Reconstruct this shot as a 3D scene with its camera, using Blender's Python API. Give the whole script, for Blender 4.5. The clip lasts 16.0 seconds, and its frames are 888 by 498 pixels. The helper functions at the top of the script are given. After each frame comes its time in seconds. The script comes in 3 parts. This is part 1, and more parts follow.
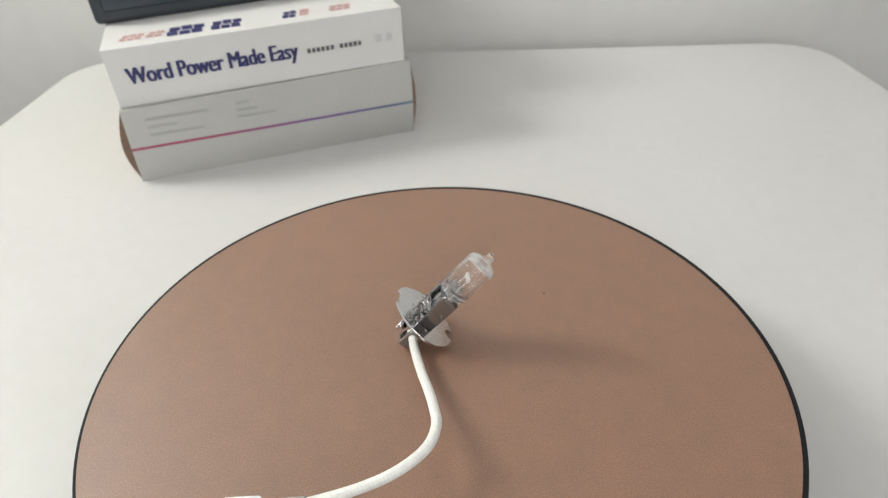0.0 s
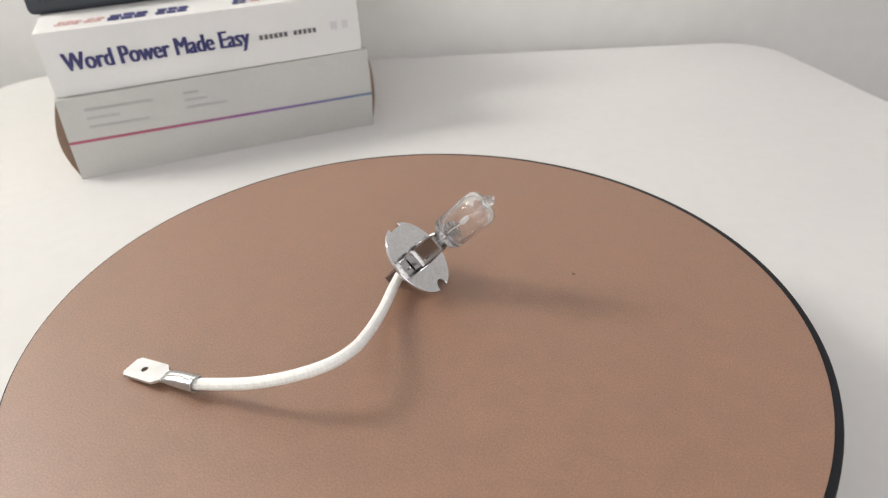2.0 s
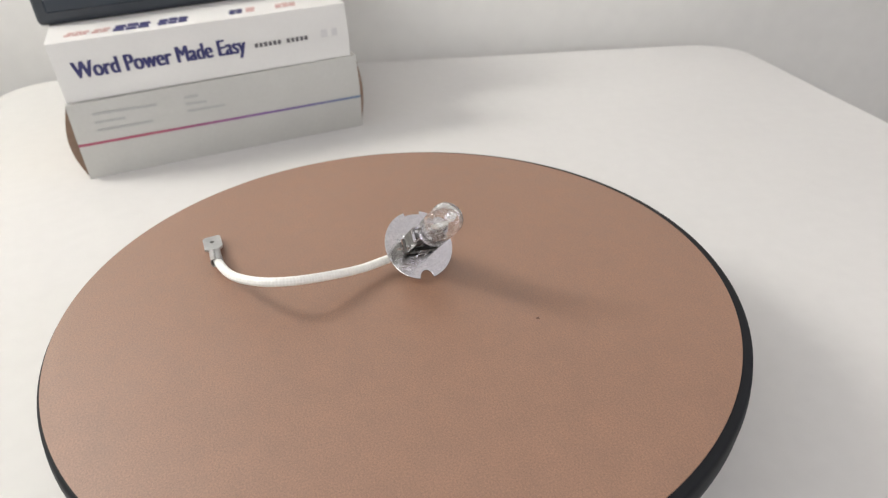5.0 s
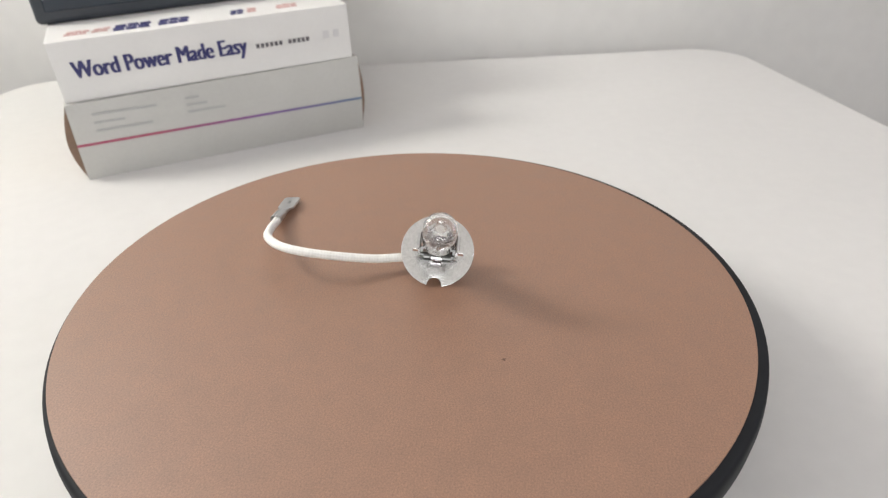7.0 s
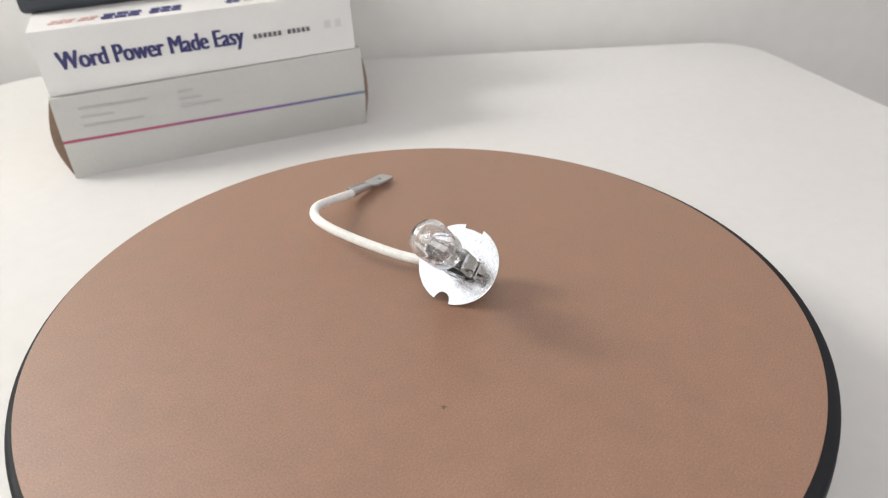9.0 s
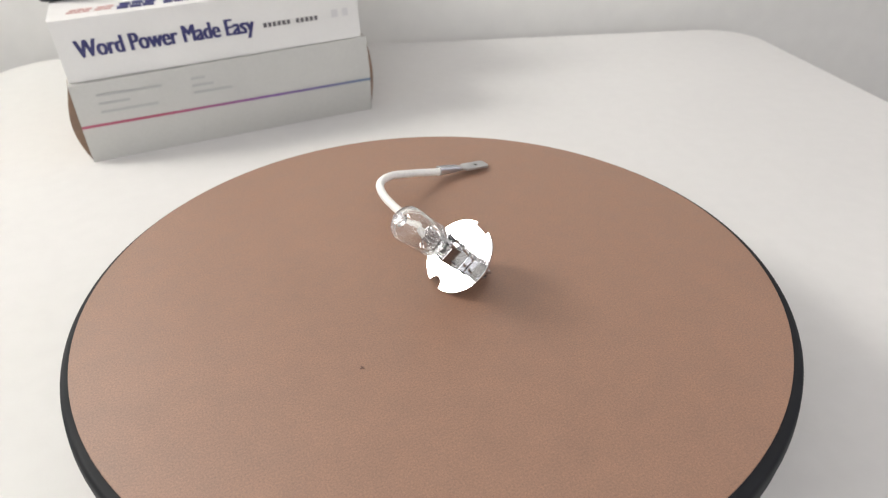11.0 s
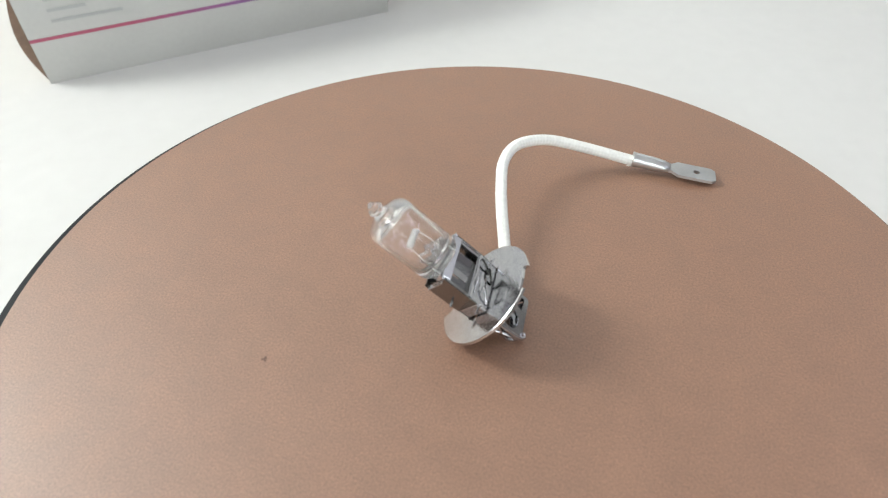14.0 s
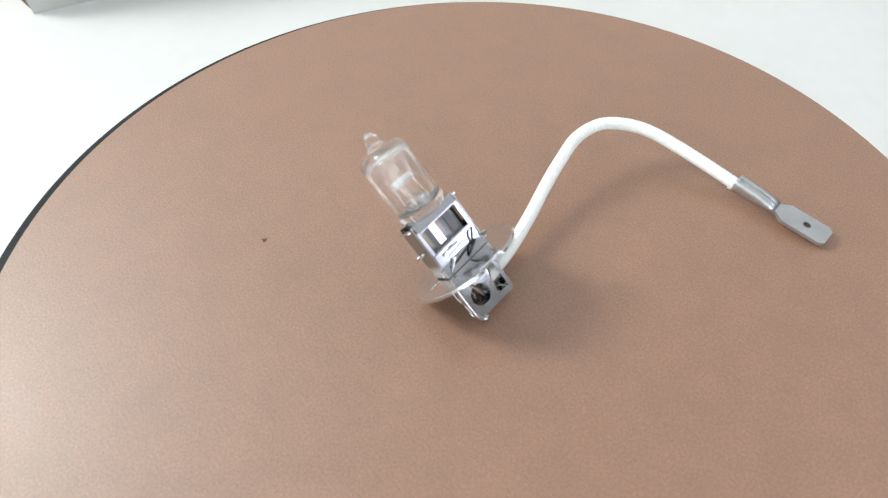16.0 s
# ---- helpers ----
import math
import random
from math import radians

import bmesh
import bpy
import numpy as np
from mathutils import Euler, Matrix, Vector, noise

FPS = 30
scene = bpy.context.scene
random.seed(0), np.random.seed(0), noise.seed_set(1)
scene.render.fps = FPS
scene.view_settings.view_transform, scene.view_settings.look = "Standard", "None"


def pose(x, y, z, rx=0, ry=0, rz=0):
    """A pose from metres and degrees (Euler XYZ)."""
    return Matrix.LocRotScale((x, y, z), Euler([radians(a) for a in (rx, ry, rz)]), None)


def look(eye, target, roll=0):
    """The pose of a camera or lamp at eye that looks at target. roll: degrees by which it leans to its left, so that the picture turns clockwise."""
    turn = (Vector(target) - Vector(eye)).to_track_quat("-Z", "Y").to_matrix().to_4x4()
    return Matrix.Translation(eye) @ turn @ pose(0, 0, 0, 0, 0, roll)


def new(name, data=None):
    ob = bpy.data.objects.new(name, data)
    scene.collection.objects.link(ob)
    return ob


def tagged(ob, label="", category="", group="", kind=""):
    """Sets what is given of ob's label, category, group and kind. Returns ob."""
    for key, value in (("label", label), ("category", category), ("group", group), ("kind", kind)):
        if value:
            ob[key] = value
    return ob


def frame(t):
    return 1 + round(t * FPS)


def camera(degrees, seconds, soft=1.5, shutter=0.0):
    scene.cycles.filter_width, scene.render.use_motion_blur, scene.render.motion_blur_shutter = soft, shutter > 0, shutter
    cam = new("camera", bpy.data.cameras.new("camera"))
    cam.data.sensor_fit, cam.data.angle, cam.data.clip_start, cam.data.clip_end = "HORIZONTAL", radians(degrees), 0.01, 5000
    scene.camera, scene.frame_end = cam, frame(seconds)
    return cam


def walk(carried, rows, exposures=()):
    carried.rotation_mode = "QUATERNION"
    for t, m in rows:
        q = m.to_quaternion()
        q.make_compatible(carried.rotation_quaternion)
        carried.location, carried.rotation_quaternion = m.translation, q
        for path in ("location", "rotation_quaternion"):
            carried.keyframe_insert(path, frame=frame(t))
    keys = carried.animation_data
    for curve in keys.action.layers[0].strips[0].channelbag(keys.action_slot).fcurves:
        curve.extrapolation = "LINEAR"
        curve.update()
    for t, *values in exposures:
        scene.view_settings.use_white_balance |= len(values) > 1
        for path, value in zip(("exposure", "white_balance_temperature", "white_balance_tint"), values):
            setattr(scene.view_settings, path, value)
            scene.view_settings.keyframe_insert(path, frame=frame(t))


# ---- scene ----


# ---- camera ----
def eye(x, y, z, yaw, pitch, roll):
    """A camera pose from its place and its yaw, pitch and roll in degrees."""
    turn = Matrix.Rotation(radians(yaw), 4, "Z") @ Matrix.Rotation(radians(90 + pitch), 4, "X") @ Matrix.Rotation(radians(roll), 4, "Z")
    return Matrix.Translation((x, y, z)) @ turn


PATH = [
    (0, 0.0194, -0.1406, 0.1835, 6.83, -36.05, -1.58),
    (0.5, 0.0153, -0.1437, 0.1682, 5.22, -33.47, -1.64),
    (0.7, 0.0132, -0.1426, 0.1622, 4.91, -33.46, -1.35),
    (1, 0.0116, -0.1418, 0.1491, 4.38, -32.84, -1.91),
    (1.5, 0.0091, -0.1420, 0.1476, 3.37, -32.08, -1.68),
    (2, 0.0117, -0.1446, 0.1462, 1.86, -31.99, -1.46),
    (2.5, 0.0080, -0.1569, 0.1516, 1.60, -32.01, -1.33),
    (3, 0.0141, -0.1673, 0.1527, 1.63, -31.68, -1.32),
    (3.5, 0.0154, -0.1744, 0.1582, 0.67, -32.29, -1.36),
    (3.7, 0.0180, -0.1765, 0.1600, 1.25, -32.09, -1.75),
    (5.8, 0.0168, -0.1664, 0.1548, 0.96, -32.07, -1.44),
    (6, 0.0136, -0.1672, 0.1552, 0.57, -31.87, -1.50),
    (6.5, 0.0117, -0.1717, 0.1555, 0.45, -31.70, -1.25),
    (7, 0.0120, -0.1686, 0.1544, 0.41, -31.69, -1.17),
    (7.5, 0.0080, -0.1647, 0.1516, 0.35, -31.79, -1.16),
    (8, 0.0099, -0.1602, 0.1508, 0.42, -31.62, -1.27),
    (8.5, 0.0059, -0.1543, 0.1473, 0.55, -31.76, -1.25),
    (9, 0.0065, -0.1497, 0.1444, 0.36, -31.70, -1.24),
    (11.3, 0.0042, -0.1636, 0.1547, 0.29, -33.58, -0.80),
    (11.5, 0.0060, -0.1597, 0.1508, 0.70, -33.54, -0.92),
    (12, 0.0047, -0.1474, 0.1488, 0.63, -35.36, -0.98),
    (12.5, 0.0004, -0.1343, 0.1454, 1.59, -38.10, -1.45),
    (13, 0.0003, -0.1233, 0.1448, 1.74, -40.49, -1.58),
    (13.5, 0.0004, -0.1115, 0.1443, 1.95, -42.56, -1.38),
    (14, -0.0014, -0.0968, 0.1437, 2.75, -43.69, -1.66),
    (14.5, 0.0005, -0.0911, 0.1413, 3.48, -44.84, -2.03),
    (15, -0.0043, -0.0968, 0.1489, 3.91, -46.16, -1.77),
    (15.5, -0.0034, -0.0881, 0.1452, 3.19, -47.37, -1.48),
    (16, -0.0009, -0.0867, 0.1455, 3.74, -50.64, -2.09),
]
cam = camera(70.8, 16.0, soft=1.2)
cam.data.dof.use_dof = True
cam.data.dof.focus_distance = 0.170
cam.data.dof.aperture_fstop = 23.0
EXPOSURES = [(0, -0.12, 6400, 5), (0.5, -0.12, 6450, 6), (1.0, -0.02, 6500, 8), (2.0, 0.04, 6500, 9), (9, 0.1, 6450, 9), (12.5, 0.14, 6400, 9), (14, 0.22, 6100, 3), (15.5, 0.26, 5960, 1.5), (16, 0.38, 5900, 1)]
walk(cam, [(t, eye(*r)) for t, *r in PATH], EXPOSURES)

# ---- plan (metres; z = 0 is the tabletop) ----
TOP = 0.0385          # upper side of the brown disc
SPIN = -14.21         # degrees a second
DISC_R = 0.105
LEAN = 6.5            # the room and table stand turned by this angle
ROOM = Matrix.Rotation(radians(LEAN), 4, "Z")
X0, X1, Y0, Y1, Z0, Z1 = -0.72, 1.70, -2.00, 0.445, -0.75, 1.60
WIN_L = (0.13, 0.42, 0.42, 0.88)     # y and z span of the window in the left wall
WIN_U = (-1.40, 0.00, 0.70, 1.52)    # and of the higher one beside it
WIN_R = (-0.96, 0.43, 0.87, 1.40)     # and of the one in the right wall
FILL_S = (-0.68, 0.60, 0.15, 1.50)    # x and z span of the unseen fill window added behind the camera

# ---- light ----
world = bpy.data.worlds.new("sky")
scene.world = world
world.use_nodes = True
wn = world.node_tree.nodes
sky = wn.new("ShaderNodeTexSky")
sky.sky_type, sky.sun_disc = "NISHITA", False
sky.sun_elevation, sky.sun_rotation = radians(42), radians(-70)
wn["Background"].inputs["Strength"].default_value = 0.12
world.node_tree.links.new(sky.outputs["Color"], wn["Background"].inputs["Color"])


def window_light(name, span, x, facing, watts, tint):
    """Daylight that enters through a window's opening."""
    data = bpy.data.lights.new(name, "AREA")
    data.shape, data.size, data.size_y = "RECTANGLE", span[1] - span[0], span[3] - span[2]
    data.energy, data.color = watts, tint
    ob = new(name, data)
    centre = Vector((x, (span[0] + span[1]) / 2, (span[2] + span[3]) / 2))
    ob.matrix_world = ROOM @ look(centre, centre + Vector((facing, 0, 0)))
    return ob


def rear_fill(name, span, y, watts, tint):
    """Added fill light from the front, through an unseen window behind the camera."""
    data = bpy.data.lights.new(name, "AREA")
    data.shape, data.size, data.size_y = "RECTANGLE", span[1] - span[0], span[3] - span[2]
    data.energy, data.color = watts, tint
    ob = new(name, data)
    centre = Vector(((span[0] + span[1]) / 2, y, (span[2] + span[3]) / 2))
    ob.matrix_world = ROOM @ look(centre, centre + Vector((0, 1, 0)))
    return ob


window_light("window_daylight", WIN_L, X0 - 0.06, 1, 14.6, (1.0, 0.965, 0.91))
window_light("window_daylight", WIN_U, X0 - 0.06, 1, 4.8, (1.0, 0.97, 0.92))
window_light("window_daylight", WIN_R, X1 + 0.06, -1, 8.5, (0.92, 0.85, 1.0))
# Front fill for the carton and near side; its window is added, unseen.
rear_fill("window_daylight", FILL_S, Y0 - 0.06, 22.0, (1.0, 0.97, 0.93))


# ---- materials ----
def material(name, colour, rough=0.5, metal=0.0, grain=0.0, scale=400.0, stain=0.0, stain_scale=12.0, bump=0.0, bump_scale=None, spec=0.5, detail=4, harsh=0.5):
    """A principled surface with fine grain, broad stains and fine relief, at object-space size."""
    m = bpy.data.materials.new(name)
    m.use_nodes = True
    nt = m.node_tree
    b = nt.nodes["Principled BSDF"]
    b.inputs["Roughness"].default_value, b.inputs["Metallic"].default_value = rough, metal
    b.inputs["Specular IOR Level"].default_value = spec
    co = nt.nodes.new("ShaderNodeTexCoord")

    def noise_tex(s, octaves):
        n = nt.nodes.new("ShaderNodeTexNoise")
        n.inputs["Roughness"].default_value = harsh
        n.inputs["Scale"].default_value, n.inputs["Detail"].default_value = s, octaves
        nt.links.new(co.outputs["Object"], n.inputs["Vector"])
        return n.outputs["Fac"]

    def spread(fac, amount):
        r = nt.nodes.new("ShaderNodeMapRange")
        r.inputs["From Min"].default_value, r.inputs["From Max"].default_value = 0.3, 0.7
        r.inputs["To Min"].default_value, r.inputs["To Max"].default_value = 1 - amount, 1 + amount
        nt.links.new(fac, r.inputs["Value"])
        return r.outputs["Result"]

    fine, broad = noise_tex(scale, detail), noise_tex(stain_scale, detail - 1)
    mul = nt.nodes.new("ShaderNodeMath")
    mul.operation = "MULTIPLY"
    nt.links.new(spread(fine, grain), mul.inputs[0])
    nt.links.new(spread(broad, stain), mul.inputs[1])
    tint = nt.nodes.new("ShaderNodeVectorMath")
    tint.operation = "SCALE"
    tint.inputs[0].default_value = colour
    nt.links.new(mul.outputs[0], tint.inputs["Scale"])
    nt.links.new(tint.outputs[0], b.inputs["Base Color"])
    rr = nt.nodes.new("ShaderNodeMath")
    rr.operation, rr.inputs[1].default_value, rr.use_clamp = "MULTIPLY", rough, True
    nt.links.new(spread(broad, 0.15), rr.inputs[0])
    nt.links.new(rr.outputs[0], b.inputs["Roughness"])
    if bump:
        bp = nt.nodes.new("ShaderNodeBump")
        bp.inputs["Strength"].default_value, bp.inputs["Distance"].default_value = bump, 0.0004
        nt.links.new(noise_tex(bump_scale or scale, detail + 1), bp.inputs["Height"])
        nt.links.new(bp.outputs["Normal"], b.inputs["Normal"])
    return m


def clear_glass(name, tint, gloss, haze=0.0):
    """Thin clear glass: it lets light pass and mirrors by its Fresnel gloss."""
    m = bpy.data.materials.new(name)
    m.use_nodes = True
    nt = m.node_tree
    nt.nodes.remove(nt.nodes["Principled BSDF"])
    clear, shine, mix, edge, curve = (nt.nodes.new("ShaderNode" + k) for k in ("BsdfTransparent", "BsdfGlossy", "MixShader", "LayerWeight", "MapRange"))
    clear.inputs["Color"].default_value = (*tint, 1)
    shine.inputs["Roughness"].default_value = gloss
    edge.inputs["Blend"].default_value = 0.38
    curve.inputs["From Min"].default_value = 0.35
    curve.inputs["To Min"].default_value, curve.inputs["To Max"].default_value = 0.035, 0.9
    nt.links.new(edge.outputs["Facing"], curve.inputs["Value"])
    nt.links.new(curve.outputs["Result"], mix.inputs[0])
    nt.links.new(clear.outputs[0], mix.inputs[1])
    nt.links.new(shine.outputs[0], mix.inputs[2])
    film, veil = nt.nodes.new("ShaderNodeBsdfDiffuse"), nt.nodes.new("ShaderNodeMixShader")
    film.inputs["Color"].default_value = (0.85, 0.85, 0.85, 1)
    veil.inputs[0].default_value = haze
    nt.links.new(mix.outputs[0], veil.inputs[1])
    nt.links.new(film.outputs[0], veil.inputs[2])
    nt.links.new(veil.outputs[0], nt.nodes["Material Output"].inputs["Surface"])
    return m


def thick_glass(name, rough=0.08, part_bent=0.85, veil=0.0):
    """Solid clear glass that bends what is behind it, and lets a part of the light straight through."""
    m = bpy.data.materials.new(name)
    m.use_nodes = True
    nt = m.node_tree
    nt.nodes.remove(nt.nodes["Principled BSDF"])
    bend, clear, mix = (nt.nodes.new("ShaderNode" + k) for k in ("BsdfGlass", "BsdfTransparent", "MixShader"))
    bend.inputs["IOR"].default_value, bend.inputs["Roughness"].default_value = 1.46, rough
    mix.inputs[0].default_value = part_bent
    nt.links.new(clear.outputs[0], mix.inputs[1])
    nt.links.new(bend.outputs[0], mix.inputs[2])
    film, haze = nt.nodes.new("ShaderNodeBsdfDiffuse"), nt.nodes.new("ShaderNodeMixShader")
    film.inputs["Color"].default_value = (0.85, 0.87, 0.88, 1)
    haze.inputs[0].default_value = veil
    nt.links.new(mix.outputs[0], haze.inputs[1])
    nt.links.new(film.outputs[0], haze.inputs[2])
    nt.links.new(haze.outputs[0], nt.nodes["Material Output"].inputs["Surface"])
    return m


def braid(name):
    """White glass-fibre sleeve: two crossing sets of strands, laid out by the tube's own uv."""
    m = material(name, (0.80, 0.80, 0.76), 0.75, grain=0.06, scale=900, stain=0.04, stain_scale=60)
    nt = m.node_tree
    uv, sep = nt.nodes.new("ShaderNodeUVMap"), nt.nodes.new("ShaderNodeSeparateXYZ")
    nt.links.new(uv.outputs[0], sep.inputs[0])

    def calc(op, a, b):
        n = nt.nodes.new("ShaderNodeMath")
        n.operation = op
        for i, v in enumerate((a, b)):
            if isinstance(v, (int, float)):
                n.inputs[i].default_value = v
            elif v is not None:
                nt.links.new(v, n.inputs[i])
        return n.outputs[0]

    around, along = calc("MULTIPLY", sep.outputs[0], 6.2832 * 5), calc("MULTIPLY", sep.outputs[1], 6.2832 * 520)
    weave = calc("MULTIPLY", calc("SINE", calc("ADD", around, along), None), calc("SINE", calc("SUBTRACT", around, along), None))
    bp = nt.nodes.new("ShaderNodeBump")
    bp.inputs["Strength"].default_value, bp.inputs["Distance"].default_value = 0.2, 0.00025
    nt.links.new(weave, bp.inputs["Height"])
    nt.links.new(bp.outputs["Normal"], nt.nodes["Principled BSDF"].inputs["Normal"])
    return m


def stripe_paint(name):
    """Printed line that runs from red over violet to blue along its length."""
    m = material(name, (0.5, 0.1, 0.2), 0.5)
    nt = m.node_tree
    co, sep, ramp = nt.nodes.new("ShaderNodeTexCoord"), nt.nodes.new("ShaderNodeSeparateXYZ"), nt.nodes.new("ShaderNodeValToRGB")
    nt.links.new(co.outputs["Generated"], sep.inputs[0])
    nt.links.new(sep.outputs[0], ramp.inputs[0])
    ramp.color_ramp.elements[0].position, ramp.color_ramp.elements[0].color = 0.25, (0.36, 0.08, 0.13, 1)
    ramp.color_ramp.elements[1].position, ramp.color_ramp.elements[1].color = 1.0, (0.13, 0.19, 0.28, 1)
    e = ramp.color_ramp.elements.new(0.62)
    e.color = (0.20, 0.10, 0.28, 1)
    nt.links.new(ramp.outputs[0], nt.nodes["Principled BSDF"].inputs["Base Color"])
    return m


def spangled(name):
    """Zinc plate: crystals under a millimetre across, each a little different in gloss and tilt."""
    m = material(name, (0.74, 0.74, 0.745), 0.15, 1.0, grain=0.12, scale=1500, stain=0.03, stain_scale=200)
    nt = m.node_tree
    co, cell, bp, spread = (nt.nodes.new("ShaderNode" + k) for k in ("TexCoord", "TexNoise", "Bump", "MapRange"))
    cell.inputs["Scale"].default_value, cell.inputs["Detail"].default_value = 2600, 3
    nt.links.new(co.outputs["Object"], cell.inputs["Vector"])
    bp.inputs["Strength"].default_value, bp.inputs["Distance"].default_value = 0.10, 0.0002
    spread.inputs["From Min"].default_value, spread.inputs["From Max"].default_value = 0.35, 0.65
    spread.inputs["To Min"].default_value, spread.inputs["To Max"].default_value = 0.08, 0.24
    nt.links.new(cell.outputs["Fac"], bp.inputs["Height"])
    nt.links.new(cell.outputs["Fac"], spread.inputs["Value"])
    b = nt.nodes["Principled BSDF"]
    nt.links.new(spread.outputs["Result"], b.inputs["Roughness"])
    nt.links.new(bp.outputs["Normal"], b.inputs["Normal"])
    return m


TABLE = material("white_laminate", (0.622, 0.612, 0.592), 0.45, grain=0.015, scale=120, stain=0.03, stain_scale=5, bump=0.02, bump_scale=300)
WALL = material("white_wall_paint", (0.70, 0.69, 0.665), 0.8, grain=0.02, scale=60, stain=0.04, stain_scale=2, bump=0.1, bump_scale=150)
# Dark tone of two unseen walls, chosen to cut bounce light and deepen shadows.
LOW_BOUNCE = material("low_bounce_taupe", (0.26, 0.24, 0.23), 0.8, grain=0.02, scale=60, stain=0.04, stain_scale=2)
FLOOR = material("grey_floor", (0.20, 0.18, 0.17), 0.6, grain=0.05, scale=40, stain=0.08, stain_scale=2)
CARD = material("brown_card", (0.242, 0.129, 0.079), 0.50, grain=0.40, scale=2100, spec=1.0, stain=0.12, stain_scale=110, bump=0.015, bump_scale=3000, detail=6, harsh=0.8)
RUBBER = material("black_plastic", (0.013, 0.014, 0.016), 0.55, spec=0.12, grain=0.05, scale=300, stain=0.1, stain_scale=30)
CHROME = material("bright_plate", (0.62, 0.62, 0.64), 0.09, 1.0, grain=0.02, scale=900, stain=0.05, stain_scale=150)
FLANGE = spangled("zinc_plate")
TIN = material("tinned_brass", (0.56, 0.565, 0.57), 0.36, 1.0, grain=0.03, scale=1200, stain=0.08, stain_scale=200, bump=0.03, bump_scale=900)
SLEEVE = braid("white_braid")
GLASS = thick_glass("bulb_glass", 0.0, 0.93, 0.012)
PINCH = clear_glass("pinch_glass", (0.98, 0.98, 0.99), 0.05, 0.2)
SOLID = thick_glass("solid_glass", 0.0, 0.9, 0.05)
TIP_GLASS = thick_glass("tip_glass", 0.0, 0.95, 0.03)
PLAIN_STEEL = material("plain_steel", (0.28, 0.27, 0.262), 0.14, 1.0, grain=0.03, scale=900, stain=0.1, stain_scale=200)
# Much darker steel for the clip's -x side and some of its wires.
DARK_STEEL = material("dark_steel", (0.07, 0.07, 0.066), 0.3, 1.0, grain=0.05, scale=900, stain=0.25, stain_scale=250)
STEEL = material("dull_steel", (0.52, 0.52, 0.545), 0.12, 1.0, grain=0.03, scale=900, stain=0.08, stain_scale=150)
TUNGSTEN = material("tungsten", (0.90, 0.90, 0.88), 0.4, 0.1)
FOIL = material("molybdenum_foil", (0.16, 0.15, 0.15), 0.4, 1.0)
GREY_PRINT = material("grey_printed_card", (0.475, 0.47, 0.443), 0.5, grain=0.02, scale=500, stain=0.03, stain_scale=30)
KRAFT = material("brown_board", (0.20, 0.13, 0.09), 0.8, grain=0.08, scale=600, stain=0.1, stain_scale=60)
COVER = material("white_cover", (0.69, 0.68, 0.66), 0.4, grain=0.01, scale=400, stain=0.02, stain_scale=30)
PAGES = material("paper_pages", (0.66, 0.60, 0.50), 0.85, grain=0.08, scale=700, stain=0.05, stain_scale=40)
NAVY = material("navy_ink", (0.035, 0.035, 0.13), 0.5)
DARK_INK = material("dark_ink", (0.12, 0.11, 0.12), 0.5)
PALE_INK = material("pale_ink", (0.39, 0.39, 0.38), 0.5)
FAINT_INK = material("faint_ink", (0.58, 0.57, 0.57), 0.5)
RED_INK = material("red_ink", (0.52, 0.33, 0.31), 0.5)
STRIPE = stripe_paint("gradient_ink")
SLATE = material("dark_slate_plastic", (0.030, 0.036, 0.045), 0.4, grain=0.05, scale=300, stain=0.08, stain_scale=20)
SCREEN = material("dark_glass", (0.035, 0.045, 0.058), 0.15)
FRAME_WHITE = material("white_frame_paint", (0.78, 0.78, 0.77), 0.4, stain=0.03, stain_scale=5)
CRUMB = material("dark_crumb", (0.15, 0.09, 0.07), 0.8)


# ---- mesh helpers ----
def part(name, bm, mat, parent=None, label="", smooth=False, m=None):
    """Links a bmesh as one mesh object, under a thing or a part."""
    bmesh.ops.recalc_face_normals(bm, faces=bm.faces)
    me = bpy.data.meshes.new(name)
    bm.to_mesh(me)
    bm.free()
    me.materials.append(mat)
    if smooth:
        me.polygons.foreach_set("use_smooth", [True] * len(me.polygons))
    ob = new(name, me)
    if parent is not None:
        ob.parent = parent
    if m is not None:
        ob.matrix_local = m
    if label:
        ob["label"] = label
    return ob


def box(size, at=(0, 0, 0), bevel=0.0, segments=2, bm=None):
    """A box, its edges rounded where bevel is given, about at."""
    own = bmesh.new()
    bmesh.ops.create_cube(own, size=1)
    bmesh.ops.scale(own, vec=size, verts=own.verts)
    if bevel:
        bmesh.ops.bevel(own, geom=own.edges[:], offset=bevel, segments=segments, profile=0.5, affect="EDGES")
    bmesh.ops.translate(own, vec=at, verts=own.verts)
    return own if bm is None else join(bm, own)


def join(bm, other, m=None):
    """Adds other's faces to bm."""
    table = [bm.verts.new((m @ v.co) if m is not None else v.co) for v in other.verts]
    other.verts.index_update()
    for f in other.faces:
        bm.faces.new([table[v.index] for v in f.verts])
    other.free()
    return bm


